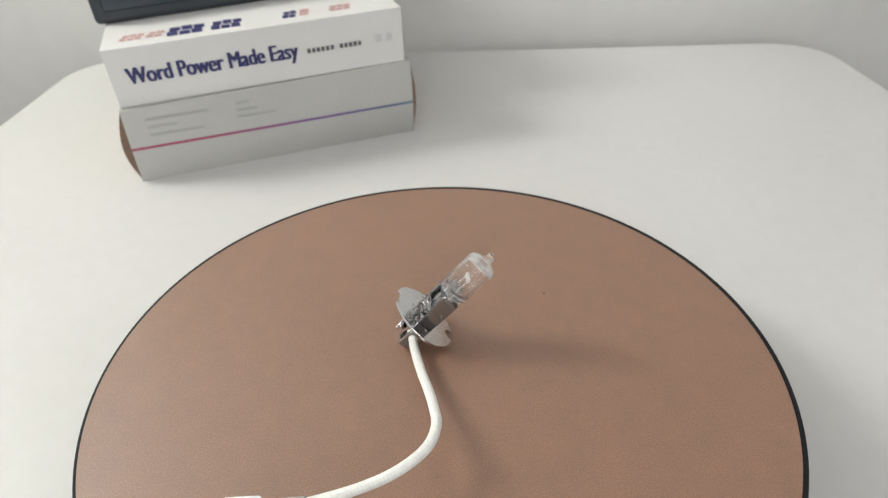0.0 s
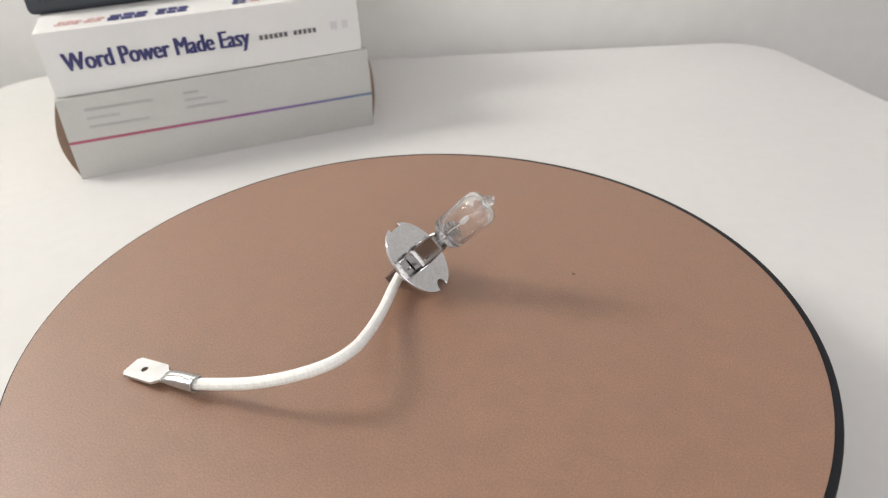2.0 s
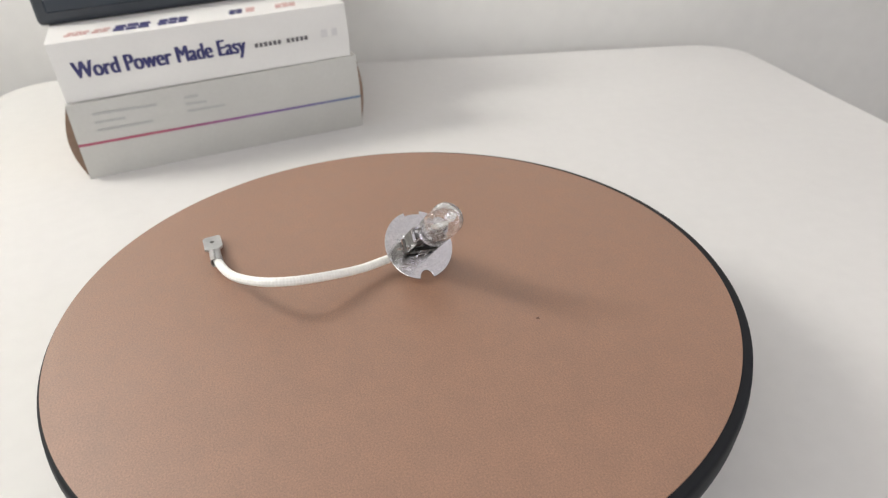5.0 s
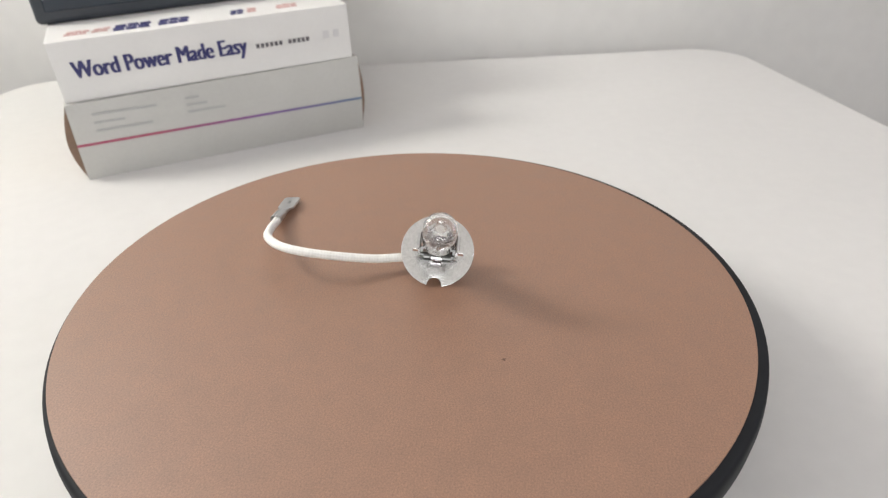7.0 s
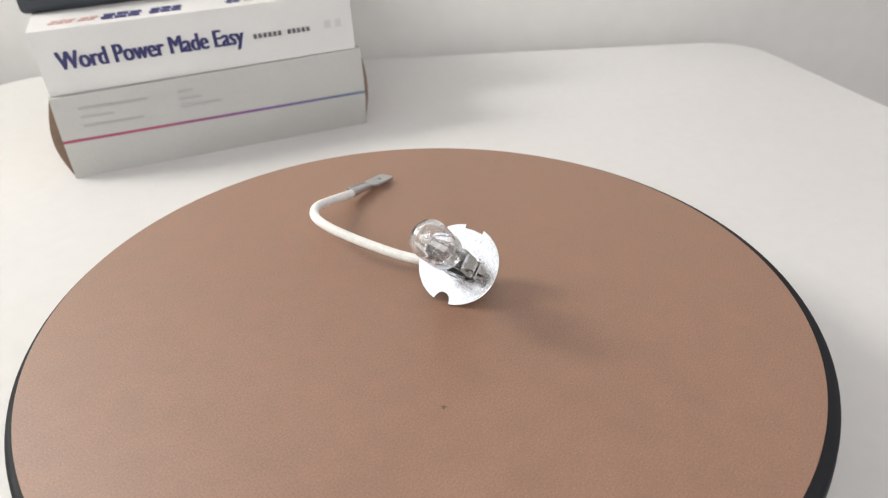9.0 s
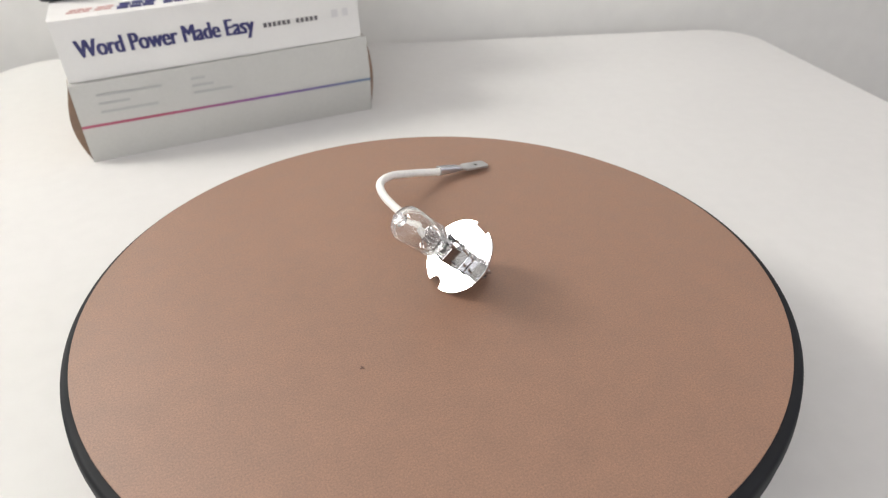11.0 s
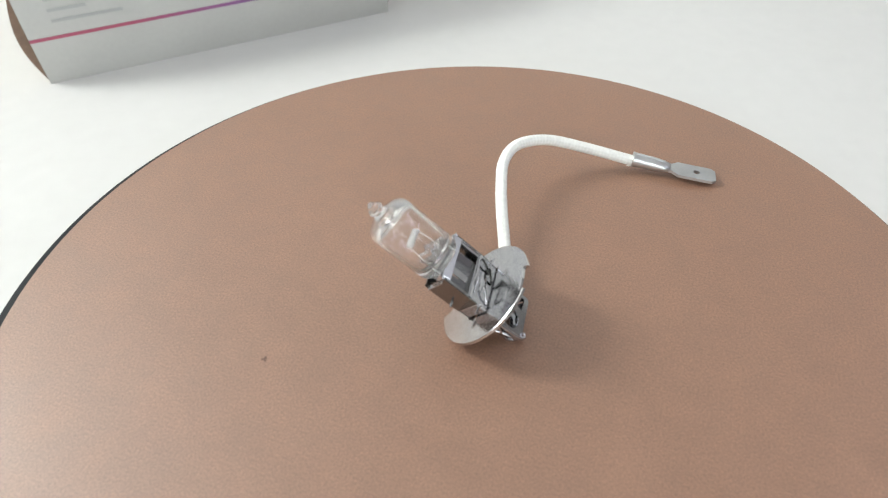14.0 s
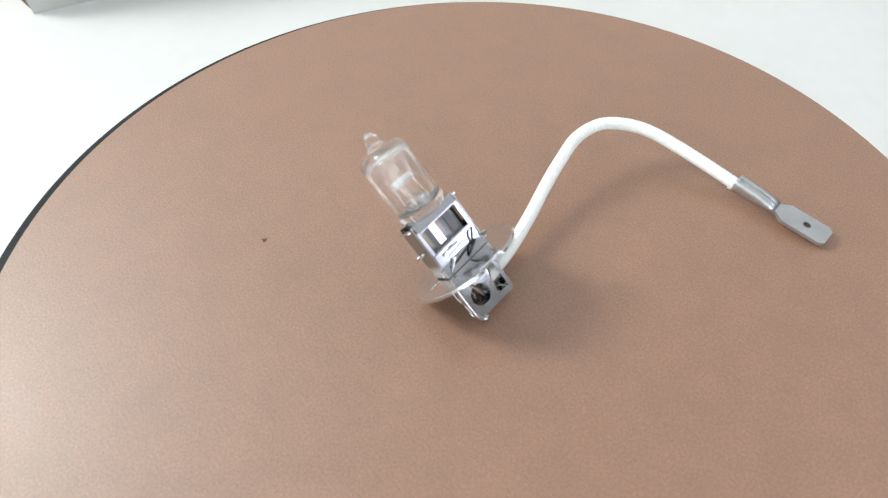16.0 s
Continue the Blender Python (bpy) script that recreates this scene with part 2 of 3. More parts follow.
def lathe(profile, steps=48):
    """A body of revolution about z, from (radius, height) pairs."""
    bm = bmesh.new()
    rings = []
    for r, z in profile:
        if r < 1e-7:
            rings.append([bm.verts.new((0, 0, z))])
        else:
            rings.append([bm.verts.new((r * math.cos(2 * math.pi * k / steps), r * math.sin(2 * math.pi * k / steps), z)) for k in range(steps)])
    for a, b in zip(rings, rings[1:]):
        for k in range(steps):
            n = (k + 1) % steps
            if len(a) == 1 and len(b) == 1:
                continue
            if len(a) == 1:
                bm.faces.new((a[0], b[k], b[n]))
            elif len(b) == 1:
                bm.faces.new((a[k], a[n], b[0]))
            else:
                bm.faces.new((a[k], a[n], b[n], b[k]))
    return bm


def sheet(outlines, thick):
    """A flat plate in the xy plane, from an outer outline and the outlines of its holes."""
    bm = bmesh.new()
    edges = []
    for line in outlines:
        vs = [bm.verts.new((x, y, 0)) for x, y in line]
        edges += [bm.edges.new((vs[i], vs[(i + 1) % len(vs)])) for i in range(len(vs))]
    bmesh.ops.triangle_fill(bm, use_beauty=True, use_dissolve=False, edges=edges)
    made = bmesh.ops.extrude_face_region(bm, geom=bm.faces[:])
    bmesh.ops.translate(bm, vec=(0, 0, thick), verts=[v for v in made["geom"] if isinstance(v, bmesh.types.BMVert)])
    return bm


def rect(x0, y0, x1, y1):
    return [(x0, y0), (x1, y0), (x1, y1), (x0, y1)]


def ring(cx, cy, r, n=20):
    return [(cx + r * math.cos(2 * math.pi * k / n), cy + r * math.sin(2 * math.pi * k / n)) for k in range(n)]


def smooth_line(points, per=10):
    """A Catmull-Rom line through points."""
    p = [Vector(v) for v in points]
    p = [2 * p[0] - p[1]] + p + [2 * p[-1] - p[-2]]
    out = []
    for i in range(1, len(p) - 2):
        a, b, c, d = p[i - 1:i + 3]
        for k in range(per):
            s = k / per
            out.append(0.5 * (2 * b + (c - a) * s + (2 * a - 5 * b + 4 * c - d) * s ** 2 + (3 * b - a - 3 * c + d) * s ** 3))
    return out + [p[-2]]


def tube(points, radius, sides=10, uv=False):
    """A round tube along a line, with closed ends; its uv runs round and (in metres) along."""
    bm = bmesh.new()
    layer = bm.loops.layers.uv.new("UVMap") if uv else None
    pts = [Vector(v) for v in points]
    n = len(pts)
    side = Vector((0, 0, 1))
    rings, run = [], [0.0]
    for i in range(n):
        way = (pts[min(i + 1, n - 1)] - pts[max(i - 1, 0)]).normalized()
        side = side - way * side.dot(way)
        if side.length < 1e-4:
            side = way.orthogonal()
        side.normalize()
        up = way.cross(side)
        r = float(radius(i / (n - 1)) if callable(radius) else radius)
        rings.append([bm.verts.new(pts[i] + r * (math.cos(2 * math.pi * k / sides) * side + math.sin(2 * math.pi * k / sides) * up)) for k in range(sides)])
        if i:
            run.append(run[-1] + (pts[i] - pts[i - 1]).length)
    for i in range(n - 1):
        for k in range(sides):
            j = (k + 1) % sides
            f = bm.faces.new((rings[i][k], rings[i][j], rings[i + 1][j], rings[i + 1][k]))
            if uv:
                for loop, (u, v) in zip(f.loops, ((k, i), (k + 1, i), (k + 1, i + 1), (k, i + 1))):
                    loop[layer].uv = (u / sides, run[v])
    bm.faces.new(rings[0])
    bm.faces.new(rings[-1])
    return bm


def empty(name, m=None):
    ob = new(name)
    ob.empty_display_size = 0.02
    if m is not None:
        ob.matrix_world = m
    return ob


def setting(name, bm, mat, label, category, m=None, smooth=False):
    return tagged(part(name, bm, mat, None, "", smooth, m), label, category, "", "structure")


# ---- room ----
def wall_with_windows(x0, x1, spans):
    """A wall across y with through openings, given from the south on."""
    bm = bmesh.new()
    pieces, south = [], Y0
    for y0, y1, z0, z1 in spans:
        pieces += [(south, y0, Z0, Z1), (y0, y1, Z0, z0), (y0, y1, z1, Z1)]
        south = y1
    for a0, a1, b0, b1 in pieces + [(south, Y1, Z0, Z1)]:
        box((x1 - x0, a1 - a0, b1 - b0), ((x0 + x1) / 2, (a0 + a1) / 2, (b0 + b1) / 2), bm=bm)
    return bm


def wall_behind(y0, y1, span):
    """The wall across x behind the camera, with a through opening."""
    x0, x1, z0, z1 = span
    bm = bmesh.new()
    for a0, a1, b0, b1 in ((X0 - 0.1, x0, Z0, Z1), (x1, X1 + 0.1, Z0, Z1), (x0, x1, Z0, z0), (x0, x1, z1, Z1)):
        box((a1 - a0, y1 - y0, b1 - b0), ((a0 + a1) / 2, (y0 + y1) / 2, (b0 + b1) / 2), bm=bm)
    return bm


def window(name, span, x, label, turn=0.0, y=None):
    """A white window frame with one pane, set in its opening."""
    y0, y1, z0, z1 = span
    place = (x, (y0 + y1) / 2, z0) if y is None else ((y0 + y1) / 2, y, z0)
    top = tagged(empty(name, ROOM @ Matrix.Translation(place) @ Matrix.Rotation(radians(turn), 4, "Z")), label, "window", "", "structure")
    w, h, b = y1 - y0, z1 - z0, 0.03
    fr = bmesh.new()
    for s, a in (((0.04, b, h), (0, -w / 2 + b / 2, h / 2)), ((0.04, b, h), (0, w / 2 - b / 2, h / 2)),
                 ((0.04, w - 2 * b, b), (0, 0, b / 2)), ((0.04, w - 2 * b, b), (0, 0, h - b / 2))):
        box(s, a, 0.003, 1, fr)
    part("window_frame", fr, FRAME_WHITE, top)
    pane = part("pane", box((0.004, w - 2 * b, h - 2 * b), (0, 0, h / 2)), clear_glass("pane_glass", (1, 1, 1), 0.0), top)
    pane.visible_shadow = False
    return top


def build_room():
    w = 0.10
    cx, cy, lx, ly = (X0 + X1) / 2, (Y0 + Y1) / 2, X1 - X0, Y1 - Y0
    setting("wall_west", wall_with_windows(X0 - w, X0, (WIN_U, WIN_L)), WALL, "white painted wall with two windows", "wall", ROOM)
    setting("wall_east", wall_with_windows(X1, X1 + w, (WIN_R,)), LOW_BOUNCE, "unseen wall, dark to cut bounce light, with a small window", "wall", ROOM)
    setting("wall_north", box((lx + 2 * w, w, Z1 - Z0), (cx, Y1 + w / 2, (Z0 + Z1) / 2)), WALL, "plain white painted wall behind the table", "wall", ROOM)
    setting("wall_south", wall_behind(Y0 - w, Y0, FILL_S), LOW_BOUNCE, "unseen wall, dark to cut bounce light, with a wide added window", "wall", ROOM)
    setting("floor", box((lx + 2 * w, ly + 2 * w, w), (cx, cy, Z0 - w / 2)), FLOOR, "plain grey floor", "floor", ROOM)
    setting("ceiling", box((lx + 2 * w, ly + 2 * w, w), (cx, cy, Z1 + w / 2)), WALL, "plain white ceiling", "ceiling", ROOM)
    window("window_1", WIN_L, X0 - 0.03, "white framed window that lets in daylight")
    window("window_4", WIN_U, X0 - 0.03, "white framed window set higher in the wall")
    window("fill_window", FILL_S, 0, "wide white framed window, unseen, added for front fill", 90, Y0 - 0.03)
    window("window_2", WIN_R, X1 + 0.03, "small white framed window")


def build_table():
    """A white table with rounded corners on four legs."""
    top = tagged(empty("table", ROOM @ Matrix.Translation((0, 0, Z0))), "plain white table with rounded corners, under the turntable", "table")
    x0, x1, y0, y1, r = -0.314, 0.333, -0.75, 0.409, 0.045
    line = []
    for cx, cy, a in ((x1 - r, y1 - r, 0), (x0 + r, y1 - r, 90), (x0 + r, y0 + r, 180), (x1 - r, y0 + r, 270)):
        line += [(cx + r * math.cos(radians(a + k * 9)), cy + r * math.sin(radians(a + k * 9))) for k in range(11)]
    bm = sheet([line], 0.022)
    bmesh.ops.translate(bm, vec=(0, 0, -Z0 - 0.022), verts=bm.verts)
    rim = [e for e in bm.edges if len(e.link_faces) == 2 and abs(e.link_faces[0].normal.z) + abs(e.link_faces[1].normal.z) < 1.2
           and abs(e.verts[0].co.z - e.verts[1].co.z) < 1e-6 and e.calc_face_angle(0) > 1.0]
    bmesh.ops.bevel(bm, geom=rim, offset=0.004, segments=3, profile=0.5, affect="EDGES")
    part("tabletop", bm, TABLE, top)
    for sx in (x0 + 0.06, x1 - 0.06):
        for sy in (y0 + 0.06, y1 - 0.06):
            part("leg", box((0.04, 0.04, -Z0 - 0.022), (sx, sy, (-Z0 - 0.022) / 2), 0.004), FRAME_WHITE, top)


# ---- turntable and disc ----
def build_turntable():
    top = tagged(empty("turntable"), "round black plastic display turntable on the white table", "turntable")
    part("base", lathe([(0, 0.0), (0.080, 0.0), (0.083, 0.002), (0.083, 0.018), (0.080, 0.021), (0, 0.021)], 96), RUBBER, top, smooth=False)
    prof = [(0, 0.0215), (0.0990, 0.0215), (0.1030, 0.0235), (0.1046, 0.0262), (0.1046, 0.0270), (0.1056, 0.0274), (0.1056, 0.0288),
            (0.1065, 0.0292), (0.1071, 0.0310), (0.1073, 0.0345), (0.1071, 0.0362), (0.1069, 0.0374), (0.1064, 0.0380), (0.1056, 0.0382), (0, 0.0381)]
    platter = part("platter", lathe(prof, 160), RUBBER, top, "black platter with a grooved rim", True)
    platter.matrix_local = Matrix()
    return platter


def build_disc():
    """The brown disc lies slightly off the platter's axis."""
    d = DISC_R
    bm = lathe([(0, -0.0004), (d, -0.0004), (d, -0.0001), (d - 0.0001, 0.0), (0, 0.0)], 200)
    bmesh.ops.translate(bm, vec=(-0.0002, -0.0011, 0), verts=bm.verts)
    ob = part("card_disc", bm, CARD)
    return tagged(ob, "round brown card disc with fine grain on the turntable", "disc")


def build_crumb():
    bm = bmesh.new()
    for x, y, r in ((0, 0, 0.00034), (0.00042, 0.00022, 0.00024), (-0.0003, 0.0004, 0.00022), (0.0001, -0.00045, 0.00018)):
        bit = bmesh.new()
        bmesh.ops.create_icosphere(bit, subdivisions=2, radius=r)
        for v in bit.verts:
            v.co *= 1 + 0.6 * noise.noise(v.co * 3500 + Vector((x, y, 0)) * 9000)
            v.co.z = v.co.z * 0.5 + r * 0.4
        join(bm, bit, Matrix.Translation((x, y, 0)))
    return tagged(part("crumb", bm, CRUMB), "tiny dark brown crumb on the card disc", "crumb")


# ---- bulb ----
def bulb_frame():
    """The bulb's own axes on the disc: z along the glass, x towards a notch of the flange."""
    z = Vector((0.6844, 0.1654, 0.7100)).normalized()
    x = Vector((-0.729, 0.0, 0.686))
    x = (x - z * x.dot(z)).normalized()
    y = z.cross(x)
    m = Matrix((x, y, z)).transposed().to_4x4()
    m.translation = Vector((-0.0055, 0.0079, 0.0086))
    return m


def flange_outline(r):
    """A circle with a deep rounded notch on the -x side and a shallow square one on the +x side."""
    line = []
    for side, half in ((0, 13.5), (180, 12.5)):
        last = 180 - half - (12.5 if side == 0 else 13.5)
        for k in range(46):
            a = radians(side + half + last * k / 45)
            line.append((r * math.cos(a), r * math.sin(a)))
        if side == 0:
            for k in range(9):
                b = math.pi * k / 8
                along, across = (r - 0.0003) - 0.0026 * math.sin(b), -0.0023 * math.cos(b)
                line.append((-along, -across))
        else:
            line += [(r - 0.0014, -0.0027), (r - 0.0012, 0.0), (r - 0.0014, 0.0027)]
    return line


def upright(bm, x):
    """Turns a sheet drawn in (across, along) into a wall of the clip at that x: across becomes y, along becomes z."""
    m = Matrix(((0, 0, 1, x), (1, 0, 0, 0), (0, 1, 0, 0), (0, 0, 0, 1)))
    bmesh.ops.transform(bm, matrix=m, verts=bm.verts)
    return bm


def rolled_crimp():
    """A sheet rolled into an oval sleeve with an open seam on top, flatter and dented towards the blade."""
    mm, steps = 0.001, 26
    bm = bmesh.new()
    rows = []
    for x, wide, high, lift in ((-17.3, 2.35, 1.95, 0.4), (-16.8, 2.2, 1.85, 0.4), (-15.0, 2.15, 1.8, 0.36), (-13.6, 2.3, 1.6, 0.3), (-12.4, 2.1, 1.7, 0.3), (-10.6, 2.2, 1.5, 0.25), (-8.6, 2.15, 1.2, 0.2), (-7.0, 1.9, 0.8, 0.05)):
        loop = []
        for shell, order in ((0.0, range(steps + 1)), (0.32, range(steps, -1, -1))):
            for k in order:
                a = math.radians(92 + 356 * k / steps)
                c, d = math.cos(a), math.sin(a)
                square = 1 / max(abs(c), abs(d)) ** 0.45
                loop.append(bm.verts.new((x * mm, (wide - shell) * c * square * 0.9 * mm, (lift + (high - shell) * d * square * 0.9) * mm)))
        rows.append(loop)
    n = len(rows[0])
    for a, b in zip(rows, rows[1:]):
        for k in range(n):
            bm.faces.new((a[k], a[(k + 1) % n], b[(k + 1) % n], b[k]))
    for end in (rows[0], rows[-1]):
        for k in range(steps):
            bm.faces.new((end[k], end[k + 1], end[n - 2 - k], end[n - 1 - k]))
    return bm


def build_bulb():
    thing = tagged(empty("halogen_bulb"), "clear halogen bulb with metal flange and white lead on card disc", "bulb")
    m = bulb_frame()
    mm = 0.001
    # flange
    holes = [rect(-2.7 * mm, -5.9 * mm, 2.7 * mm, 5.9 * mm), rect(-0.9 * mm, -8.4 * mm, -0.3 * mm, -6.4 * mm), rect(-0.9 * mm, 6.4 * mm, -0.3 * mm, 8.0 * mm)]
    bm = sheet([flange_outline(11.9 * mm)] + holes, 0.8 * mm)
    bmesh.ops.translate(bm, vec=(0, 0, -0.4 * mm), verts=bm.verts)
    bm.normal_update()
    rim = [e for e in bm.edges if len(e.link_faces) == 2 and abs(e.verts[0].co.z - e.verts[1].co.z) < 1e-7 and e.calc_face_angle(0) > 1.0]
    bmesh.ops.bevel(bm, geom=rim, offset=0.14 * mm, segments=2, profile=0.5, affect="EDGES")
    flange = part("flange", bm, FLANGE, thing, "round notched plated steel flange", False, m)
    for s in (-1,):
        line = [(s * 3.4 * mm, -1.5 * mm, 0), (s * 3.6 * mm, -1.5 * mm, 1.9 * mm), (s * 3.6 * mm, 1.5 * mm, 1.9 * mm), (s * 3.4 * mm, 1.5 * mm, 0)]
        part("lug", tube(line, 0.28 * mm, 6), CHROME, flange)
    # clip: two wide walls with openings, two narrow walls
    clip = part("clip", box((2.8 * mm, 9.0 * mm, 0.4 * mm), (0, 0, -10.7 * mm)), CHROME, thing, "folded bright metal clip", False, m)
    for s in (1, -1):
        outer = [(-5.4, 13.0), (-5.4, -0.6), (5.4, -0.6), (5.4, 13.0)]
        outer = [(a * mm, b * mm) for a, b in outer]
        cuts = [rect(-4.7 * mm, 5.9 * mm, 4.7 * mm, 10.9 * mm), [(-2.6 * mm, 1.6 * mm), (1.6 * mm, 2.3 * mm), (1.6 * mm, 2.8 * mm), (-2.6 * mm, 2.1 * mm)],
                ]
        rear = [(-5.0, -0.6), (-5.0, -10.3), (-4.4, -10.9), (4.4, -10.9), (5.0, -10.3), (5.0, -0.6)]
        gaps = [ring(-2.0 * mm, -6.9 * mm, 2.3 * mm), [(1.2 * mm, -9.6 * mm), (4.2 * mm, -9.6 * mm), (4.2 * mm, -3.6 * mm), (2.6 * mm, -3.6 * mm)]]
        part("rear_wall", upright(sheet([[(a * mm, b * mm) for a, b in rear]] + gaps, 0.3 * mm), s * 1.6 * mm - (0.3 * mm if s > 0 else 0)), CHROME, clip)
        part("wide_wall", upright(sheet([outer] + cuts, 0.3 * mm), s * 2.4 * mm - (0.3 * mm if s > 0 else 0)), STEEL if s > 0 else DARK_STEEL, clip)
        for y in (-1, 1):
            part("rail", box((0.42 * mm, 0.34 * mm, 13.2 * mm), (s * 2.42 * mm, y * 5.5 * mm, 6.4 * mm), 0.12 * mm, 2), CHROME if s > 0 else DARK_STEEL, clip, "", True)
        strap = [(-2.6, 3.2), (2.0, 3.6), (2.0, 4.2), (-2.6, 3.8)]
        tab = upright(sheet([[(a * mm, b * mm) for a, b in strap]], 0.45 * mm), s * 2.8 * mm - (0.45 * mm if s > 0 else 0))
        part("embossed_tab", tab, CHROME if s > 0 else DARK_STEEL, clip)
        part("bridge", upright(sheet([rect(-5.3 * mm, 5.2 * mm, 5.3 * mm, 5.7 * mm)], 0.5 * mm), s * 2.85 * mm - (0.5 * mm if s > 0 else 0)), CHROME if s > 0 else DARK_STEEL, clip)
        for y in ((-1, 1) if s > 0 else ()):
            pin = tube([(s * 2.3 * mm, y * 5.3 * mm, 2.6 * mm), (s * 3.2 * mm, y * 5.7 * mm, 2.7 * mm), (s * 3.3 * mm, y * 6.4 * mm, 2.6 * mm)], 0.28 * mm, 6)
            part("prong", pin, CHROME, clip)
        for y in (-1, 1):
            strip = box((0.15 * mm, 1.6 * mm, 4.6 * mm), (s * 1.5 * mm, (y * 1.9 + 0.5) * mm, 8.7 * mm))
            part("contact_strip", strip, CHROME if y < 0 else FOIL, clip)
        nb = box((5.5 * mm, 0.35 * mm, 9.2 * mm), (0, s * 5.6 * mm, 7.9 * mm), 0.1 * mm, 1)
        # The +y foot takes FOIL's dark colour to paint in its dark reflection.
        part("wall_foot", box((4.6 * mm, 0.35 * mm, 2.6 * mm), (0, s * 5.55 * mm, 1.95 * mm), 0.1 * mm, 1), FOIL if s > 0 else STEEL, clip, "foot of the wall, dark in place of its reflections" if s > 0 else "")
        box((2.6 * mm, 0.35 * mm, 9.2 * mm), (0, s * 4.85 * mm, -5.8 * mm), 0.1 * mm, 1, nb)
        part("narrow_wall", nb, PLAIN_STEEL, clip)
        part("lip", box((4.2 * mm, 0.9 * mm, 0.3 * mm), (0, s * 6.15 * mm, 12.3 * mm), 0.08 * mm, 1), CHROME, clip)
        part("prong", tube([(-1.4 * mm, s * 5.6 * mm, 6.2 * mm), (-1.5 * mm, s * 6.2 * mm, 6.5 * mm), (-1.5 * mm, s * 7.0 * mm, 6.4 * mm)], 0.26 * mm, 6), CHROME, clip)
        pin = smooth_line([(1.0 * mm, s * 2.0 * mm, 0), (1.4 * mm, s * 2.4 * mm, -4 * mm), (0.2 * mm, s * 1.2 * mm, -8 * mm), (-1.0 * mm, s * 2.6 * mm, -9.6 * mm)], 5)
        part("rear_pin", tube(pin, 0.5 * mm, 8), CHROME, clip, "", True)
    # slanted band over the window of the bright side, and wire loops behind the flange
    band = box((0.3 * mm, 10.4 * mm, 1.9 * mm), (0, 0, 0), 0.08 * mm, 1)
    part("band", band, STEEL, clip, "", False, pose(2.75 * mm, 0, 12.1 * mm, 0, -14, 0))
    leg = smooth_line([(1.75 * mm, a * mm, b * mm) for a, b in ((-5.3, -0.6), (-5.5, -5.0), (-5.4, -9.6), (-4.6, -11.3), (-3.6, -11.0))], 5)
    part("wire_loop", tube(leg, 0.45 * mm, 8), CHROME, clip, "", True)
    for k, (y0, z0, y1, z1) in enumerate(((-4.4, 0.9, -1.2, 3.0), (0.6, 1.0, 3.9, 2.6), (-3.6, 4.6, 0.4, 5.0), (2.6, 2.2, 4.7, 4.9))):
        strand = smooth_line([(2.5 * mm, y0 * mm, z0 * mm), (3.2 * mm, (y0 * 0.6 + y1 * 0.4) * mm, (z0 * 0.5 + z1 * 0.5 + 0.3) * mm), (3.1 * mm, (y0 * 0.2 + y1 * 0.8) * mm, z1 * mm), (2.5 * mm, y1 * mm, z1 * mm)], 5)
        part("spring_wire", tube(strand, 0.24 * mm, 7), DARK_STEEL if k % 2 else CHROME, clip, "", True)
    for s in (-1, 1):
        brace = smooth_line([(s * 1.6 * mm, -5.3 * mm, -0.6 * mm), (s * 0.9 * mm, -5.6 * mm, -4.5 * mm), (-s * 0.8 * mm, -5.5 * mm, -8.6 * mm), (-s * 0.3 * mm, -5.0 * mm, -10.6 * mm)], 5)
        part("wire_loop", tube(brace, 0.34 * mm, 8), CHROME, clip, "", True)
    part("side_block", box((0.9 * mm, 8.8 * mm, 3.4 * mm), (-2.85 * mm, 0, 3.6 * mm), 0.3 * mm, 2), DARK_STEEL, clip, "dark folded side of the clip")
    part("bright_tab", box((0.4 * mm, 3.6 * mm, 2.3 * mm), (-3.35 * mm, 0.2 * mm, 3.7 * mm), 0.15 * mm, 2), CHROME, clip)
    for y in (-3.6, 2.4):
        loop = smooth_line([((-1.9) * mm, (y + a) * mm, b * mm) for a, b in ((0, -0.6), (-0.2, -5.0), (0.1, -9.4), (0.8, -10.4), (1.5, -9.4), (1.7, -5.0), (1.6, -0.6))], 5)
        part("wire_loop", tube(loop, 0.33 * mm, 8), CHROME, clip, "", True)
    # glass
    outer = [(0, 12.6), (3.8, 12.7), (4.7, 13.1), (5.12, 14.0), (5.12, 25.6), (5.0, 26.7), (4.5, 27.5), (3.6, 28.0), (2.4, 28.2), (1.2, 28.25), (0, 28.25)]
    hollow = [(0, 14.4), (2.7, 14.6), (3.8, 15.2), (4.3, 16.3), (4.3, 24.8), (4.05, 25.9), (3.2, 26.5), (1.8, 26.8), (0, 26.85)]
    glass = part("glass_envelope", lathe([(a * mm, b * mm) for a, b in outer], 64), GLASS, thing, "clear cylindrical glass envelope", True, m)
    inside = part("glass_hollow", lathe([(a * mm, b * mm) for a, b in hollow], 64), GLASS, glass, "", True)
    inside.data.flip_normals()
    nub = [(0, 28.26), (1.9, 28.27), (1.9, 28.6), (1.4, 29.1), (1.4, 29.4), (1.65, 29.9), (1.4, 30.5), (0.9, 31.0), (0.7, 31.3), (0.4, 31.6), (0, 31.65)]
    part("glass_tip", lathe([(a * mm, b * mm) for a, b in nub], 9), TIP_GLASS, glass, "small solid glass exhaust tip", False)
    part("pinch_seal", box((2.4 * mm, 8.6 * mm, 12.6 * mm), (0, 0, 7.6 * mm), 0.7 * mm, 3), PINCH, glass, "", True)
